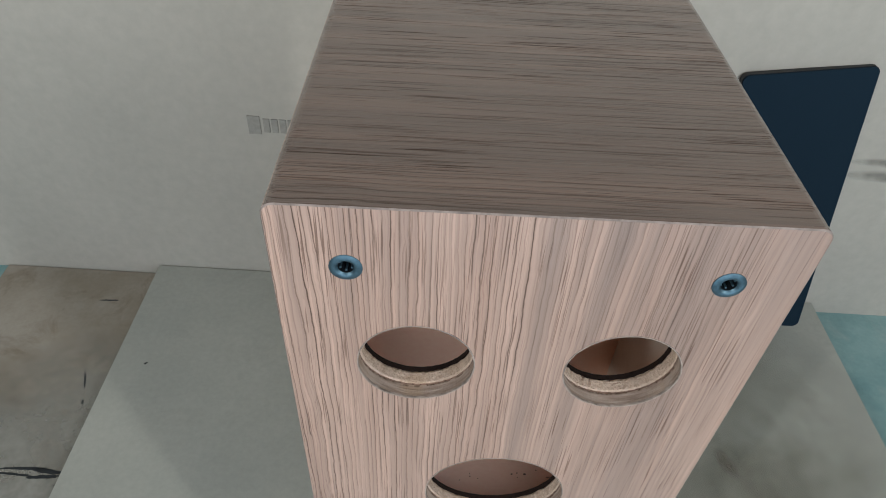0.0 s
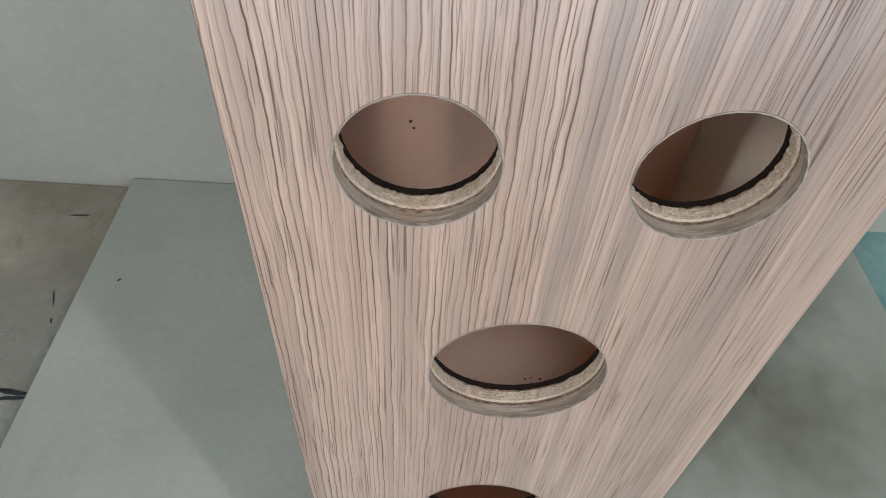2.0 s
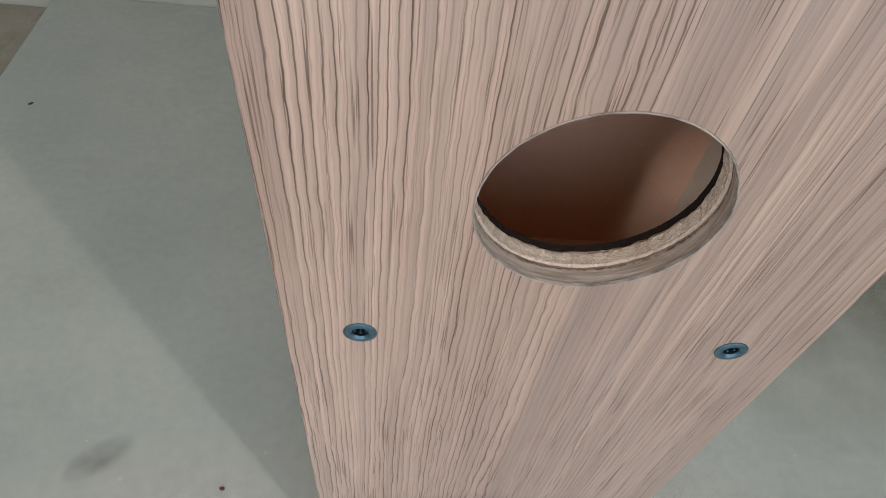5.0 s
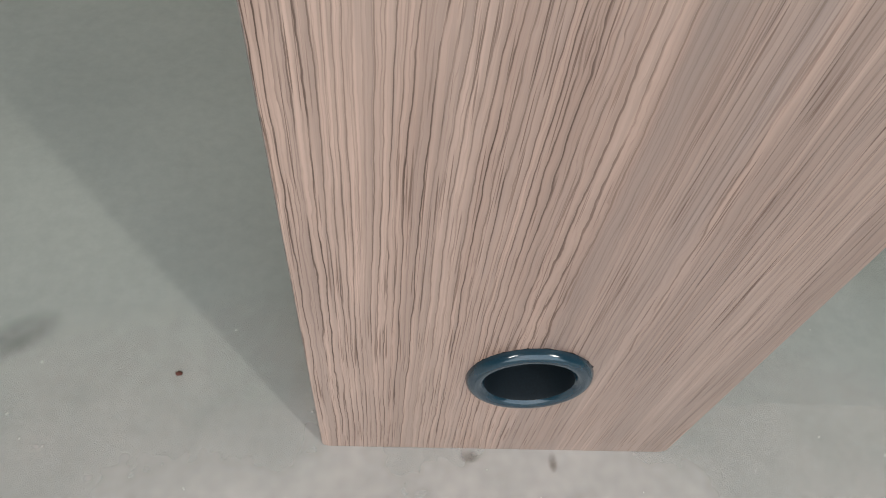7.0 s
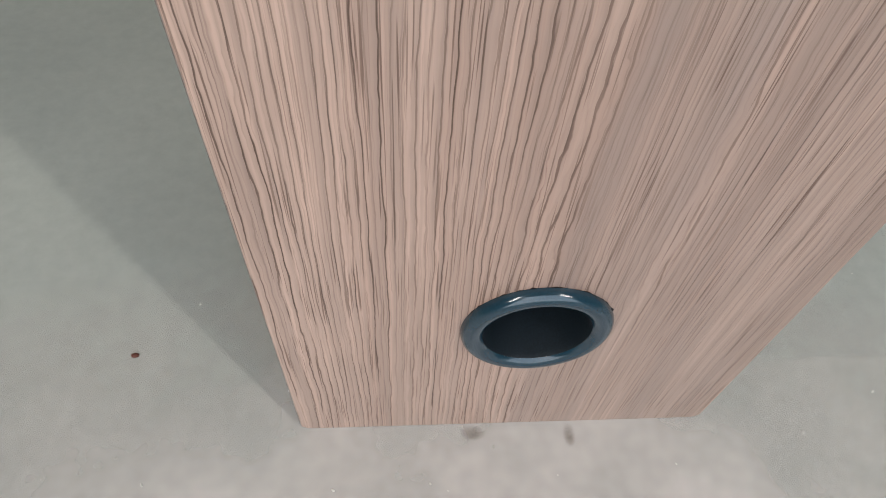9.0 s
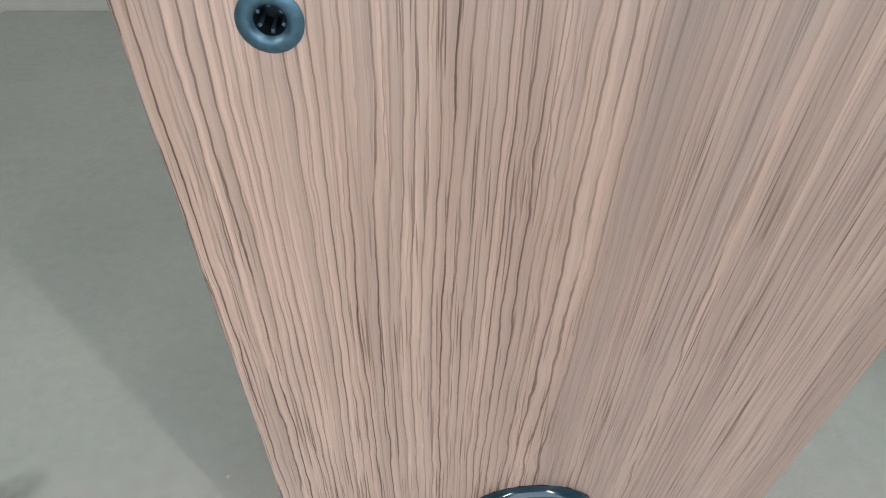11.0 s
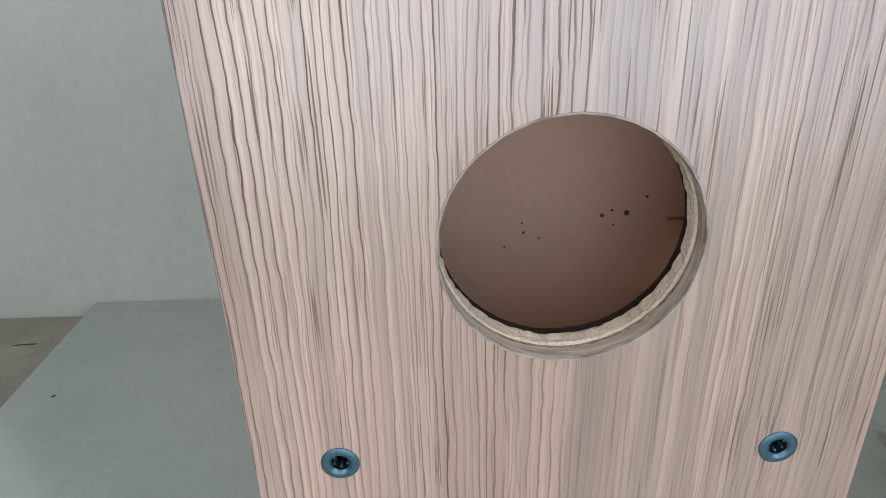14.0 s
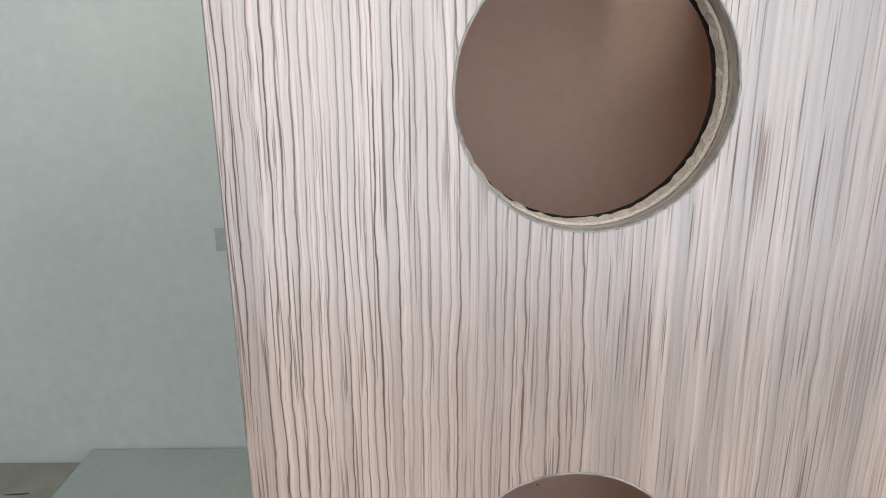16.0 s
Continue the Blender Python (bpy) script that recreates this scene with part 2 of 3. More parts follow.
TEAL_FLOOR = board("teal_floor_paint", (0.16, 0.30, 0.31), (0.27, 0.42, 0.42), (0.35, 0.45, 0.44), 6.0, 0.6, 0.6)
WALL_BOARD = board("beige_wall_board", (0.425, 0.405, 0.362), (0.475, 0.45, 0.402), (0.40, 0.38, 0.345), 2.0, 0.75, 0.3)
ROOM_PAINT = board("room_paint", (0.16, 0.16, 0.155), (0.20, 0.20, 0.19), (0.14, 0.14, 0.135), 1.5, 0.85, 0.3)
GRILLE_CLOTH = plain("dark_blue_cloth", (0.006, 0.022, 0.040), 0.9, 0, 0.25, 1500, 0.35, 0.4)
GRILLE_FRAME = plain("black_plastic", (0.01, 0.012, 0.015), 0.5)
PENCIL = plain("pencil_graphite", (0.34, 0.22, 0.165), 0.7)
PIN_HOLE = plain("shaded_pin_hole", (0.13, 0.07, 0.05), 0.9)
PALE_DUST = plain("pale_sawdust", (0.68, 0.65, 0.60), 0.9)
RUST = plain("reddish_speck", (0.14, 0.045, 0.03), 0.8)
INK = plain("grey_printing_ink", (0.375, 0.362, 0.33), 0.8, 0, 0.3, 60, 0.25)
BLACK_PAINT = plain("black_paint_mark", (0.02, 0.025, 0.03), 0.5)


# ---------------- mesh helpers ----------------
def part(name, bm, material, parent=None, label="", smooth=False):
    """Links a bmesh as one mesh object, under a thing or a part if one is given."""
    mesh = bpy.data.meshes.new(name)
    bmesh.ops.recalc_face_normals(bm, faces=bm.faces)
    bm.to_mesh(mesh)
    bm.free()
    mesh.materials.append(material)
    if smooth:
        mesh.shade_smooth()
        mesh.set_sharp_from_angle(angle=radians(35))
    ob = new(name, mesh)
    ob.parent = parent
    if label:
        tagged(ob, label)
    return ob


def box(lo, hi, bevel=0.0, segments=2):
    bm = bmesh.new()
    bmesh.ops.create_cube(bm, size=1.0)
    for v in bm.verts:
        v.co = Vector([(a + b) / 2 + (b - a) * c for a, b, c in zip(lo, hi, v.co)])
    if bevel:
        bmesh.ops.bevel(bm, geom=list(bm.edges), offset=bevel, segments=segments, affect="EDGES", profile=0.5)
    return bm


def lathe(profile, centre, count=64, closed=False, ripple=None):
    """Turns a profile of (radius, y) round the y axis through centre."""
    bm = bmesh.new()
    cx, cz = centre
    rings = []
    for k in range(count):
        a = 2 * math.pi * k / count
        ring = []
        for j, (r, y) in enumerate(profile):
            r2 = r + (ripple(a, j) if ripple else 0.0)
            ring.append(bm.verts.new((cx + r2 * math.cos(a), y, cz + r2 * math.sin(a))))
        rings.append(ring)
    n = len(profile)
    for k in range(count):
        a, b = rings[k], rings[(k + 1) % count]
        for j in range(n if closed else n - 1):
            bm.faces.new((a[j], a[(j + 1) % n], b[(j + 1) % n], b[j]))
    return bm


def rounded(x0, x1, z0, z1, r, steps=6):
    """The outline of a rounded rectangle, as (x, z) pairs."""
    out = []
    for cx, cz, a0 in ((x1 - r, z1 - r, 0), (x0 + r, z1 - r, 90), (x0 + r, z0 + r, 180), (x1 - r, z0 + r, 270)):
        for k in range(steps + 1):
            a = radians(a0 + 90 * k / steps)
            out.append((cx + r * math.cos(a), cz + r * math.sin(a)))
    return out


def plate(outline, holes, y0, y1):
    """A plate in the x-z plane with round holes (x, z, r), from y0 to y1."""
    bm = bmesh.new()
    edges = []
    loops = [outline] + [[(x + r * math.cos(2 * math.pi * k / 72), z + r * math.sin(2 * math.pi * k / 72)) for k in range(72)] for x, z, r in holes]
    for loop in loops:
        verts = [bm.verts.new((x, y0, z)) for x, z in loop]
        edges += [bm.edges.new((verts[k], verts[(k + 1) % len(verts)])) for k in range(len(verts))]
    bmesh.ops.triangle_fill(bm, use_beauty=True, use_dissolve=False, edges=edges)
    made = bmesh.ops.extrude_face_region(bm, geom=list(bm.faces))
    for v in made["geom"]:
        if isinstance(v, bmesh.types.BMVert):
            v.co.y = y1
    return bm


def thing(name, label, category, at=(0, 0, 0), group="", kind=""):
    ob = new(name)
    ob.location = at
    return tagged(ob, label, category, group, kind)


# ---------------- the room ----------------
part("floor", box((-3.2, -1.9, -0.14), (3.2, 1.0, -0.034)), TEAL_FLOOR)
tagged(bpy.data.objects["floor"], "teal painted floor, worn and mottled", "floor", kind="structure")
wall_board = part("wall_back", box((-3.3, 0, -0.034), (3.3, 0.12, 2.75)), WALL_BOARD)
wall_board.matrix_world = pose(0, 0.864, 0, 0, 0, -0.86)
tagged(wall_board, "beige board wall with faint printed marks", "wall", kind="structure")
for name, lo, hi in (
    ("wall_left", (-3.32, -1.9, -0.034), (-3.2, 1.0, 2.75)),
    ("wall_right", (3.2, -1.9, -0.034), (3.32, 1.0, 2.75)),
):
    tagged(part(name, box(lo, hi), ROOM_PAINT), "plain painted side wall", "wall", kind="structure")
tagged(part("ceiling", box((-3.3, -1.9, 2.75), (3.3, 1.0, 2.87)), ROOM_PAINT), "plain pale ceiling", "ceiling", kind="structure")


def front_wall():
    """The wall opposite, with a wide doorway and two narrow windows."""
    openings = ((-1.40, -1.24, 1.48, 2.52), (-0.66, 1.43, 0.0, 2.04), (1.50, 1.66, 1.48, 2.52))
    outline = [(-3.2, -0.034), (3.2, -0.034), (3.2, 2.75), (-3.2, 2.75)]
    bm = bmesh.new()
    edges = []
    for loop in [outline] + [[(a, c), (b, c), (b, d), (a, d)] for a, b, c, d in openings]:
        verts = [bm.verts.new((x, -1.57, z)) for x, z in loop]
        edges += [bm.edges.new((verts[k], verts[(k + 1) % 4])) for k in range(4)]
    bmesh.ops.triangle_fill(bm, use_beauty=True, use_dissolve=False, edges=edges)
    made = bmesh.ops.extrude_face_region(bm, geom=list(bm.faces))
    for v in made["geom"]:
        if isinstance(v, bmesh.types.BMVert):
            v.co.y = -1.69
    return tagged(part("wall_front", bm, ROOM_PAINT), "plain painted wall with window openings", "wall", kind="structure")


front_wall()

# the boards on the floor, their back edges along the wall
def wall_y(x):
    return 0.864 - 0.015 * x


def sheet(x0, x1, y0, z0, z1, bevel):
    bm = bmesh.new()
    loop = ((x0, y0), (x1, y0), (x1, wall_y(x1) - 0.003), (x0, wall_y(x0) - 0.003))
    low = [bm.verts.new((x, y, z0)) for x, y in loop]
    top = [bm.verts.new((x, y, z1)) for x, y in loop]
    bm.faces.new(low)
    bm.faces.new(top)
    for k in range(4):
        bm.faces.new((low[k], low[(k + 1) % 4], top[(k + 1) % 4], top[k]))
    bmesh.ops.recalc_face_normals(bm, faces=bm.faces)
    bmesh.ops.bevel(bm, geom=list(bm.edges), offset=bevel, segments=2, affect="EDGES", profile=0.5)
    return bm


brown = part("brown_board", sheet(-0.925, 0.5, -0.9, -0.034, -0.028, 0.001), BROWN_BOARD)
tagged(brown, "stained brown hardboard sheet lying on the floor", "board")
platform = part("platform_board", sheet(-0.562, 0.97, -0.9, -0.028, 0.0, 0.0015), PLATFORM)
tagged(platform, "grey dusty board lying flat under the loudspeaker box", "board")

# ---------------- the loudspeaker cabinet ----------------
W, H, DEPTH = 0.25, 0.933, 0.262
HOLES = {"tweeter_left": (0.0694, 0.8254, 0.0314), "tweeter_right": (0.1806, 0.8254, 0.0314),
         "woofer_upper": (0.125, 0.6842, 0.0467), "woofer_lower": (0.125, 0.4944, 0.0469)}
PORT = (0.125, 0.1231, 0.0363)
FRONT = 0.018
cabinet = thing("speaker_cabinet", "empty tower loudspeaker box in pinkish wood-grain laminate", "speaker cabinet")
SOCKETS = [(x, z) for z in (0.8968, 0.4007) for x in (0.0356, W - 0.0356)]
CORNER = 0.0068  # radius of the box's long edges
E = 0.0007  # width of the broken edge
part("front_panel", plate(rounded(E, W - E, E, H - E, CORNER - E), [(x, z, r + 0.0004) for x, z, r in HOLES.values()] + [(PORT[0], PORT[1], 0.030)] + [(x, z, 0.0049) for x, z in SOCKETS], 0, FRONT), LAMINATE_UP, cabinet, "front board with four round driver cut-outs")


def edge_band():
    """The broken edge round the front board."""
    inner, outer = rounded(E, W - E, E, H - E, CORNER - E), rounded(0, W, 0, H, CORNER)
    bm = bmesh.new()
    rows = [[bm.verts.new((x, y, z)) for x, z in loop] for loop, y in ((inner, 0.0), (outer, E), (inner, E))]
    n = len(inner)
    for a, b in zip(rows, rows[1:]):
        for k in range(n):
            bm.faces.new((a[k], a[(k + 1) % n], b[(k + 1) % n], b[k]))
    return part("edge_band", bm, EDGE_BAND, cabinet, "dark worn edge of the front board")


edge_band()


def panel(name, lo, hi, mat, label=""):
    return part(name, box(lo, hi), mat, cabinet, label)


def wrap():
    """Sides, top and bottom behind the front board, with the same rounded outer corners."""
    t, r = 0.0125, CORNER
    outer = rounded(0, W, 0, H, r)
    k = len(outer) // 4
    corners = [outer[i * k:(i + 1) * k] for i in range(4)]  # tr, tl, bl, br
    half = k // 2
    inset = rounded(E, W - E, E, H - E, r - E)
    inner = [(W - t, H - t), (t, H - t), (t, t), (W - t, t)]
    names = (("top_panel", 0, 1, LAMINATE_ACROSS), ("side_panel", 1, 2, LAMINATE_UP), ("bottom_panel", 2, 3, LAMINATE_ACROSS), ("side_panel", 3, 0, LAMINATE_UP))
    for name, a, b, mat in names:
        loop = corners[a][half:] + corners[b][:half + 1] + [inner[b], inner[a]]
        bm = bmesh.new()
        front = [bm.verts.new((x, FRONT + 0.0003, z)) for x, z in loop]
        back = [bm.verts.new((x, DEPTH, z)) for x, z in loop]
        bm.faces.new(front)
        bm.faces.new(back)
        for i in range(len(loop)):
            j = (i + 1) % len(loop)
            bm.faces.new((front[i], front[j], back[j], back[i]))
        # the laminate folds over the edge of the front board
        skin = corners[a][half:] + corners[b][:half + 1]
        under = [inset[i % len(inset)] for i in range(a * k + half, b * k + half + 1 + (len(inset) if b < a else 0))]
        rows = [[bm.verts.new((x, y, z)) for x, z in loop2] for loop2, y in ((under, E), (skin, E), (skin, FRONT + 0.0002), (under, FRONT + 0.0002))]
        for p in range(4):
            r0, r1 = rows[p], rows[(p + 1) % 4]
            for i in range(len(skin) - 1):
                bm.faces.new((r0[i], r0[i + 1], r1[i + 1], r1[i]))
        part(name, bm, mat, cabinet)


wrap()
panel("back_panel", (0.0125, DEPTH - 0.0125, 0.0125), (W - 0.0125, DEPTH - 0.001, H - 0.0125), INSIDE)
panel("inner_partition", (0.0128, 0.1425, 0.0128), (W - 0.0128, 0.152, H - 0.0128), INSIDE, "raw brown fibreboard partition")
panel("inner_shelf", (0.0134, FRONT + 0.003, 0.294), (W - 0.0134, 0.1423, 0.306), INSIDE, "raw brown fibreboard shelf under the lower cut-out")
# unseen brown linings behind front board and under top, added to bounce light
part("inner_lining", plate(rounded(0.0134, W - 0.0134, 0.0136, H - 0.0136, 0.001), [(x, z, r + 0.0068) for x, z, r in HOLES.values()] + [(PORT[0], PORT[1], 0.034)] + [(x, z, 0.0095) for x, z in SOCKETS], FRONT + 0.0012, FRONT + 0.0022), INSIDE, cabinet)
panel("inner_lining", (0.0134, FRONT + 0.0025, H - 0.0132), (W - 0.0134, 0.1423, H - 0.0126), INSIDE)
# raw lining of the side walls inside, painted pale grey as if lit
panel("inner_lining", (0.0126, FRONT + 0.001, 0.013), (0.0132, 0.1424, H - 0.0134), LINING)
panel("inner_lining", (W - 0.0132, FRONT + 0.001, 0.013), (W - 0.0126, 0.1424, H - 0.0134), LINING)


def cut_edge(name, x, z, r, seed):
    """The raw sawn rim of a cut-out: beige fibre with a slightly torn lip, dark behind."""
    rnd = random.Random(seed)
    count = 120
    tear = [[rnd.uniform(-1, 1) for _ in range(count)] for _ in range(8)]

    def ripple(a, j):
        k = int(round(a / (2 * math.pi) * count)) % count
        return (0.0003, 0.00015, 0.0001, 0.00015, 0.00035, 0.0006, 0.0005, 0.0003)[j] * tear[j][k]

    profile = [(r + 0.0003, -0.0002), (r - 0.0001, 0.0012), (r + 0.0001, 0.0085), (r + 0.0007, 0.0095),
               (r - 0.0004, 0.0108), (r - 0.0007, 0.0165), (r + 0.0002, FRONT + 0.0002), (r + 0.0035, FRONT + 0.0004)]
    rim = part("cut_edge", lathe(profile, (x, z), count, False, ripple), FIBRE_EDGE, cabinet, "raw beige sawn rim with torn fibres")
    part("chipped_lip", lathe([(r - 0.0006, 0.0010), (r - 0.0003, -0.0003), (r + 0.0003, -0.0003), (r + 0.00045, 0.0004)], (x, z), count, False, ripple), LIP, cabinet, "chipped white edge of the laminate")
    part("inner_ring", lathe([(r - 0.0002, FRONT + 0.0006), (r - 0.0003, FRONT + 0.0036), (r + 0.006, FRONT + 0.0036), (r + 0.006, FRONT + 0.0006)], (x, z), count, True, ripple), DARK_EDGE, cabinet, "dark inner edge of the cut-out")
    return rim


for seed, (name, (x, z, r)) in enumerate(HOLES.items()):
    cut_edge(name, x, z, r, seed)


def grille_socket(x, z):
    """A blued metal socket let into the front: flange, ring and ribbed dark recess."""
    flange = part("socket_flange", lathe([(0.0038, 0.0002), (0.0046, -0.0009), (0.0054, -0.0012), (0.0070, -0.0009), (0.0079, -0.0004), (0.0079, 0.002)], (x, z), 48), STEEL, cabinet, "blued metal flange", True)
    part("socket_recess", lathe([(0.0038, 0.0002), (0.0036, 0.0008), (0.0036, 0.009), (0.0001, 0.0092)], (x, z), 32), BLACK_STEEL, flange, "dark ribbed recess", True)
    for k in range(6):
        a = 2 * math.pi * (k + 0.5) / 6
        bm = box((-0.0006, 0.0012, -0.0005), (0.0006, 0.0085, 0.0005), 0.0002, 1)
        bm.transform(Matrix.Translation((x + 0.0033 * math.cos(a), 0, z + 0.0033 * math.sin(a))) @ Matrix.Rotation(-a, 4, "Y"))
        part("socket_rib", bm, STEEL, flange)


for x, z in SOCKETS:
    grille_socket(x, z)


def bass_port():
    x, z, r = PORT
    prof = [(r, 0.0002)]
    for k in range(11):
        a = math.pi * k / 12
        prof.append((r - 0.0055 + 0.0055 * math.cos(a), -0.0002 - 0.0055 * math.sin(a)))
    port = part("bass_port", lathe(prof, (x, z), 72), PORT_PLASTIC, cabinet, "glossy blue-black flared port ring", True)
    part("port_tube", lathe([prof[-1], (0.0252, -0.0008), (0.0246, 0.02), (0.0246, 0.10), (0.0250, 0.1001), (0.0300, 0.02)], (x, z), 48), PORT_INSIDE, port, "dull black tube", True)
    rnd = random.Random(31)
    tear = [rnd.uniform(0.0, 0.0009) * (rnd.random() < 0.6) * (8 < k < 52) for k in range(120)]
    part("chipped_edge", lathe([(r - 0.0015, -0.0002), (r - 0.0001, -0.0002), (r - 0.0001, 0.0003)], (x, z), 120, False, lambda a, j: tear[int(round(a / (2 * math.pi) * 120)) % 120] if j else 0.0), DARK_EDGE, port, "dark chipped laminate round the port ring")
    part("port_end", lathe([(0.0250, 0.1), (0.0001, 0.1)], (x, z), 32), PORT_INSIDE, port)


bass_port()

# ---------------- the dark panel that leans on the wall ----------------
grille = thing("speaker_grille", "dark blue cloth speaker grille leaning against the wall", "speaker grille")
gw, gh = 0.232, 0.61
part("frame", plate(rounded(-gw, 0, 0, gh, 0.012), [], 0.004, 0.016), GRILLE_FRAME, grille)
part("cloth", plate(rounded(-gw + 0.0008, -0.0008, 0.0008, gh - 0.0008, 0.012), [], 0.0, 0.004), GRILLE_CLOTH, grille)
up = (Vector((0.832, 0.838, 0.592)) - Vector((0.909, 0.771, 0.0))).normalized()
side = Vector((1, 0.0, 0.0))
side = (side - up * side.dot(up)).normalized()
normal = up.cross(side).normalized()
grille.matrix_world = Matrix(((side.x, normal.x, up.x, 0.909), (side.y, normal.y, up.y, 0.771), (side.z, normal.z, up.z, 0.001), (0, 0, 0, 1)))

# ---------------- marks and litter ----------------
def blot(points, z):
    """A thin flat patch with the given outline."""
    bm = bmesh.new()
    low = [bm.verts.new((x, y, z)) for x, y in points]
    top = [bm.verts.new((x, y, z + 0.0006)) for x, y in points]
    bm.faces.new(top)
    for k in range(len(points)):
        bm.faces.new((low[k], low[(k + 1) % len(points)], top[(k + 1) % len(points)], top[k]))
    return bm


def ragged(cx, cy, length, width, angle, seed, count=22):
    """The outline of a long ragged patch."""
    rnd = random.Random(seed)
    out = []
    for k in range(count):
        a = 2 * math.pi * k / count
        f = rnd.uniform(0.7, 1.15)
        x, y = length / 2 * math.cos(a) * f, width / 2 * math.sin(a) * f
        ca, sa = math.cos(radians(angle)), math.sin(radians(angle))
        out.append((cx + x * ca - y * sa, cy + x * sa + y * ca))
    return out


LOW = -0.028
for label, args in (
    ("short black line of paint on the brown board", (-0.650, 0.778, 0.044, 0.004, 3, 3)),
    ("thin black paint run on the brown board", (-0.617, 0.563, 0.004, 0.036, 20, 4)),
    ("thin black paint run on the brown board", (-0.600, 0.510, 0.004, 0.012, 15, 5)),
    ("black smear of paint on the brown board", (-0.600, 0.363, 0.055, 0.010, -4, 6)),
    ("black smear of paint on the brown board", (-0.645, 0.367, 0.10, 0.006, 2, 7)),
    ("black smear of paint on the brown board", (-0.605, 0.352, 0.065, 0.008, 6, 8)),
    ("black smear of paint on the brown board", (-0.660, 0.355, 0.08, 0.005, -3, 9)),
):
    cx, cy, length, width, angle, seed = args
    tagged(part("paint_mark", blot(ragged(cx, cy, length, width, angle, seed), LOW + 0.0002), BLACK_PAINT), label, "paint mark", "paint marks on the brown board")

# faint print on the wall
print_mark = thing("printed_mark", "faint grey stencilled print on the beige wall board", "printed mark")
for k, (x, w, z0, z1) in enumerate(((-0.292, 0.024, 0.381, 0.421), (-0.262, 0.012, 0.386, 0.416), (-0.246, 0.012, 0.386, 0.416), (-0.230, 0.012, 0.386, 0.416), (-0.214, 0.012, 0.386, 0.416), (-0.198, 0.012, 0.386, 0.416))):
    part("bar", box((x, wall_y(x) - 0.0022, z0), (x + w, wall_y(x) - 0.0002, z1)), INK, print_mark)

# knots and a pencil mark inside the lower cut-out
for k, (x, z, r) in enumerate(((0.187, 0.447, 0.0016), (0.173, 0.446, 0.0012), (0.1785, 0.449, 0.0008), (0.198, 0.4565, 0.0008), (0.128, 0.437, 0.0008), (0.137, 0.433, 0.0006), (0.117, 0.428, 0.0006), (0.127, 0.443, 0.0006), (0.061, 0.738, 0.0012), (0.063, 0.733, 0.0009), (0.18, 0.44, 0.0005))):
    part("pin_hole", lathe([(r, 0.1424), (r * 0.9, 0.1419), (0.00005, 0.1419)], (x, z), 10), PIN_HOLE, cabinet)
part("pencil_mark", box((0.2110, 0.1418, 0.4416), (0.227, 0.1424, 0.4432)), PENCIL, cabinet, "short dark pencil mark")

# dust and crumbs on the grey board
rnd = random.Random(12)
bm = bmesh.new()
for k in range(240):
    x, y = rnd.uniform(-0.42, 0.6), rnd.uniform(-0.16, 0.12)
    if 0 <= x <= W and y > -0.003 or rnd.random() < 0.35 and y > 0.03:
        continue
    r = rnd.choice((0.0003, 0.0003, 0.0004, 0.0006, 0.0008))
    bmesh.ops.create_icosphere(bm, subdivisions=1, radius=r, matrix=Matrix.Translation((x, y, r * 0.4)) @ Matrix.Rotation(rnd.uniform(0, 6), 4, "Z") @ Matrix.Diagonal((rnd.uniform(1, 2.2), 1, 0.5, 1)))
tagged(part("sawdust", bm, PALE_DUST), "pale sawdust crumbs scattered on the grey board", "sawdust", kind="stuff")
# small still lump that stands in for an insect-like speck
bm = bmesh.new()
bmesh.ops.create_icosphere(bm, subdivisions=2, radius=0.0016, matrix=Matrix.Translation((-0.110, 0.052, 0.0008)) @ Matrix.Diagonal((1.7, 1.0, 0.6, 1)))
for v in bm.verts:
    v.co += Vector((rnd.uniform(-1, 1), rnd.uniform(-1, 1), rnd.uniform(0, 0.5))) * 0.0004
tagged(part("insect_speck", bm, RUST), "tiny reddish brown insect-like speck on the grey board", "crumb")
bm = bmesh.new()
bmesh.ops.create_icosphere(bm, subdivisions=2, radius=0.0017, matrix=Matrix.Translation((-0.496, 0.589, 0.0008)) @ Matrix.Rotation(0.7, 4, "Z") @ Matrix.Diagonal((2.4, 0.9, 0.6, 1)))
for v in bm.verts:
    v.co += Vector((rnd.uniform(-1, 1), rnd.uniform(-1, 1), rnd.uniform(0, 0.5))) * 0.0004
tagged(part("dark_crumb", bm, BLACK_PAINT), "small black crumb near the edge of the grey board", "crumb")
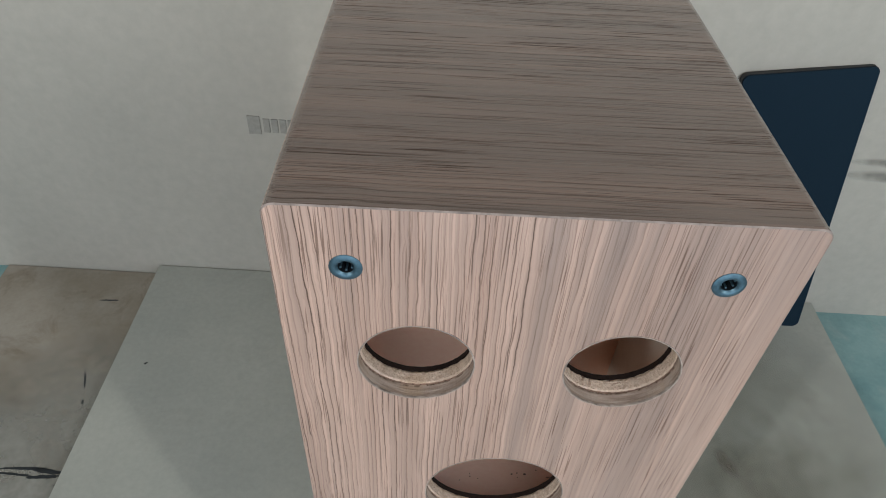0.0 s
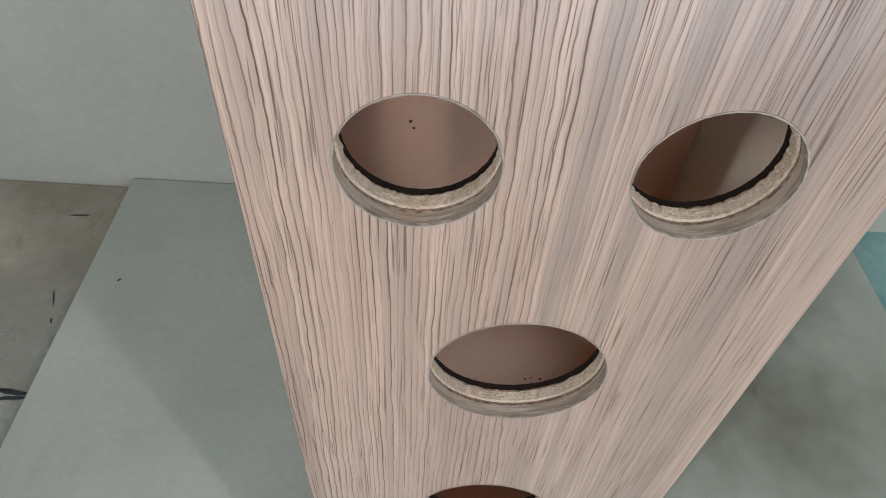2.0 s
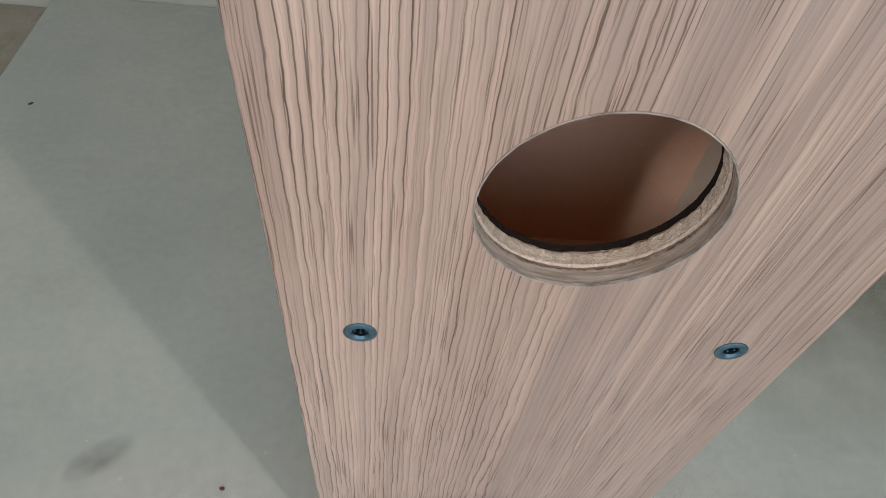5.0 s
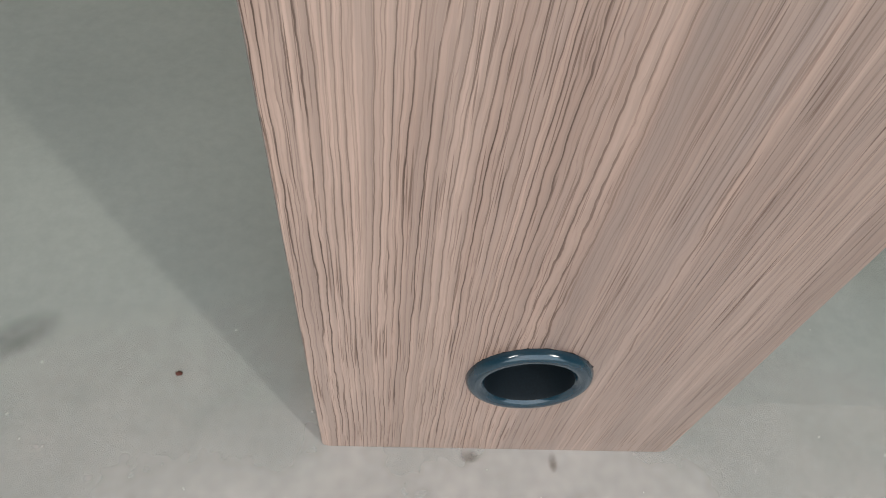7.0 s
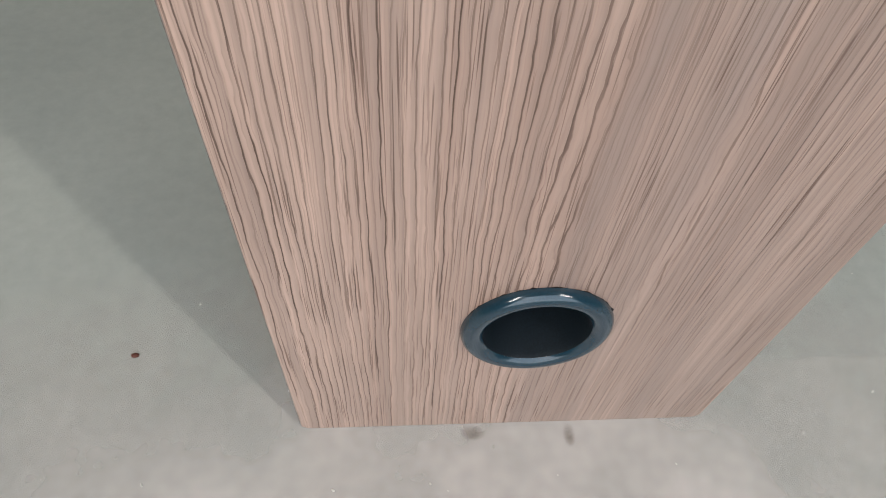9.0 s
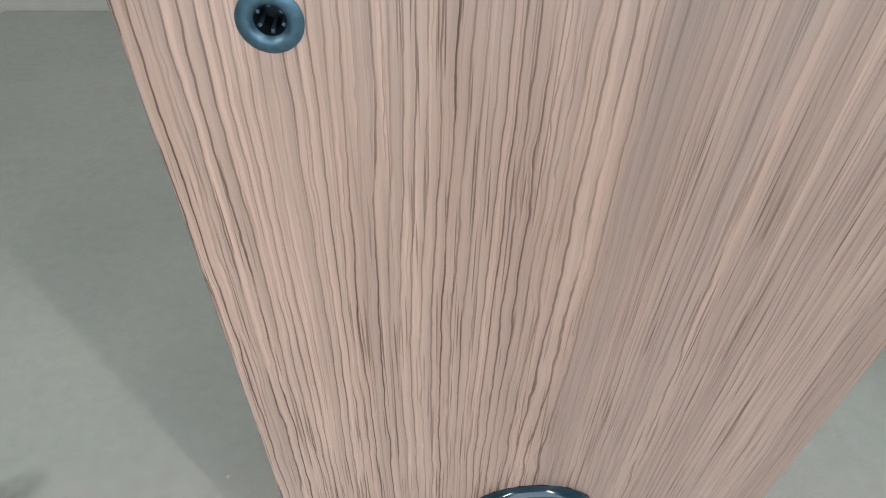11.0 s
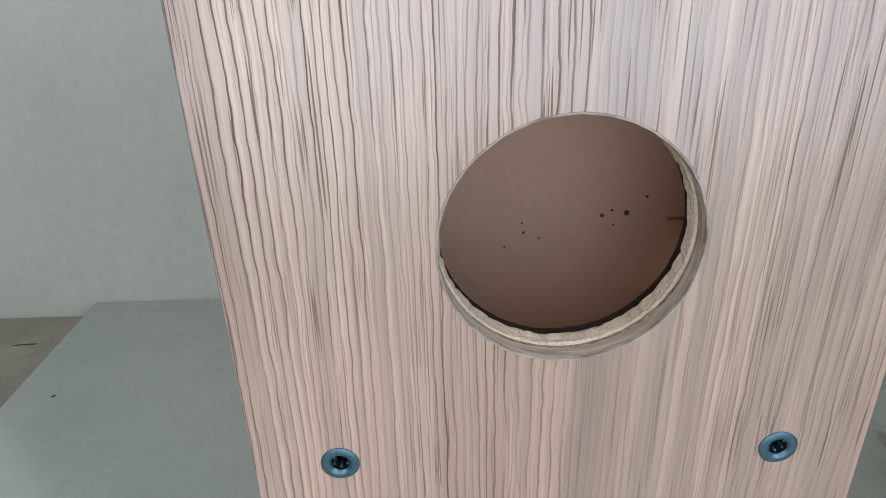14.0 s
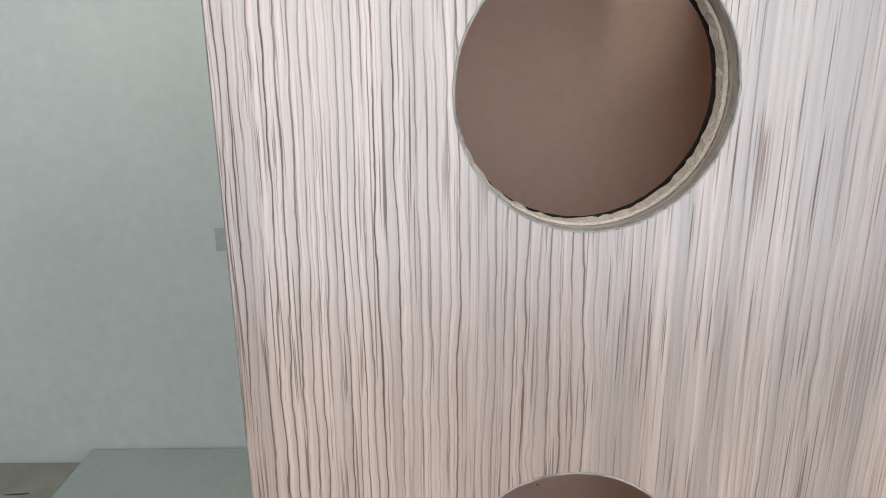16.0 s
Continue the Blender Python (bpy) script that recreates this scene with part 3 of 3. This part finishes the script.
for cx, cy, length, width, angle, colour, label in (
    (-0.236, 0.077, 0.075, 0.035, 35, (0.29, 0.30, 0.28), "faint grey smudge on the grey board"),
    (0.165, -0.009, 0.008, 0.016, 0, (0.28, 0.22, 0.17), "small brown stain beside the cabinet foot"),
    (0.105, -0.006, 0.016, 0.010, 0, (0.30, 0.24, 0.19), "small brown stain beside the cabinet foot"),
    (0.643, 0.422, 0.03, 0.07, 20, (0.31, 0.28, 0.23), "small brown stain on the grey board"),
):
    bm = box((-length / 2, -width / 2, 0), (length / 2, width / 2, 0.0004))
    ob = part("stain", bm, soft_stain("stain", colour, 0.55 if "brown" in label else 0.26))
    ob.matrix_world = pose(cx, cy, 0.0002, 0, 0, angle)
    tagged(ob, label, "stain")
dust = part("dust_film", box((-0.26, -0.34, 0), (0.26, 0.34, 0.0003)), soft_stain("grey_dust", (0.40, 0.395, 0.355), 0.85, 9.0))
dust.matrix_world = pose(-0.62, 0.36, LOW + 0.0001, 0, 0, -8)
tagged(dust, "thin grey dust on the stained brown board", "dust", kind="stuff")
# pale film: pinkish wood dust plus painted bounce light before the cabinet
dust = part("dust_film", box((-0.62, -0.30, 0), (0.62, 0.30, 0.0003)), soft_stain("pinkish_dust_and_bounce", (0.86, 0.785, 0.735), 0.9, 7.0))
dust.matrix_world = pose(0.10, -0.16, 0.0001)
tagged(dust, "thin pinkish wood dust and painted bounce light on the grey board", "dust", kind="stuff")
# olive film: dirt tint that also paints deeper shade right of the cabinet
dust = part("dirt_shade_film", box((-0.36, -0.42, 0), (0.36, 0.42, 0.0003)), soft_stain("olive_dirt_and_shade", (0.20, 0.19, 0.14), 0.34, 3.0))
dust.matrix_world = pose(0.66, 0.46, 0.0001, 0, 0, 0)
tagged(dust, "olive brown dirt and painted shade on the grey board near the grille", "dirt", kind="stuff")

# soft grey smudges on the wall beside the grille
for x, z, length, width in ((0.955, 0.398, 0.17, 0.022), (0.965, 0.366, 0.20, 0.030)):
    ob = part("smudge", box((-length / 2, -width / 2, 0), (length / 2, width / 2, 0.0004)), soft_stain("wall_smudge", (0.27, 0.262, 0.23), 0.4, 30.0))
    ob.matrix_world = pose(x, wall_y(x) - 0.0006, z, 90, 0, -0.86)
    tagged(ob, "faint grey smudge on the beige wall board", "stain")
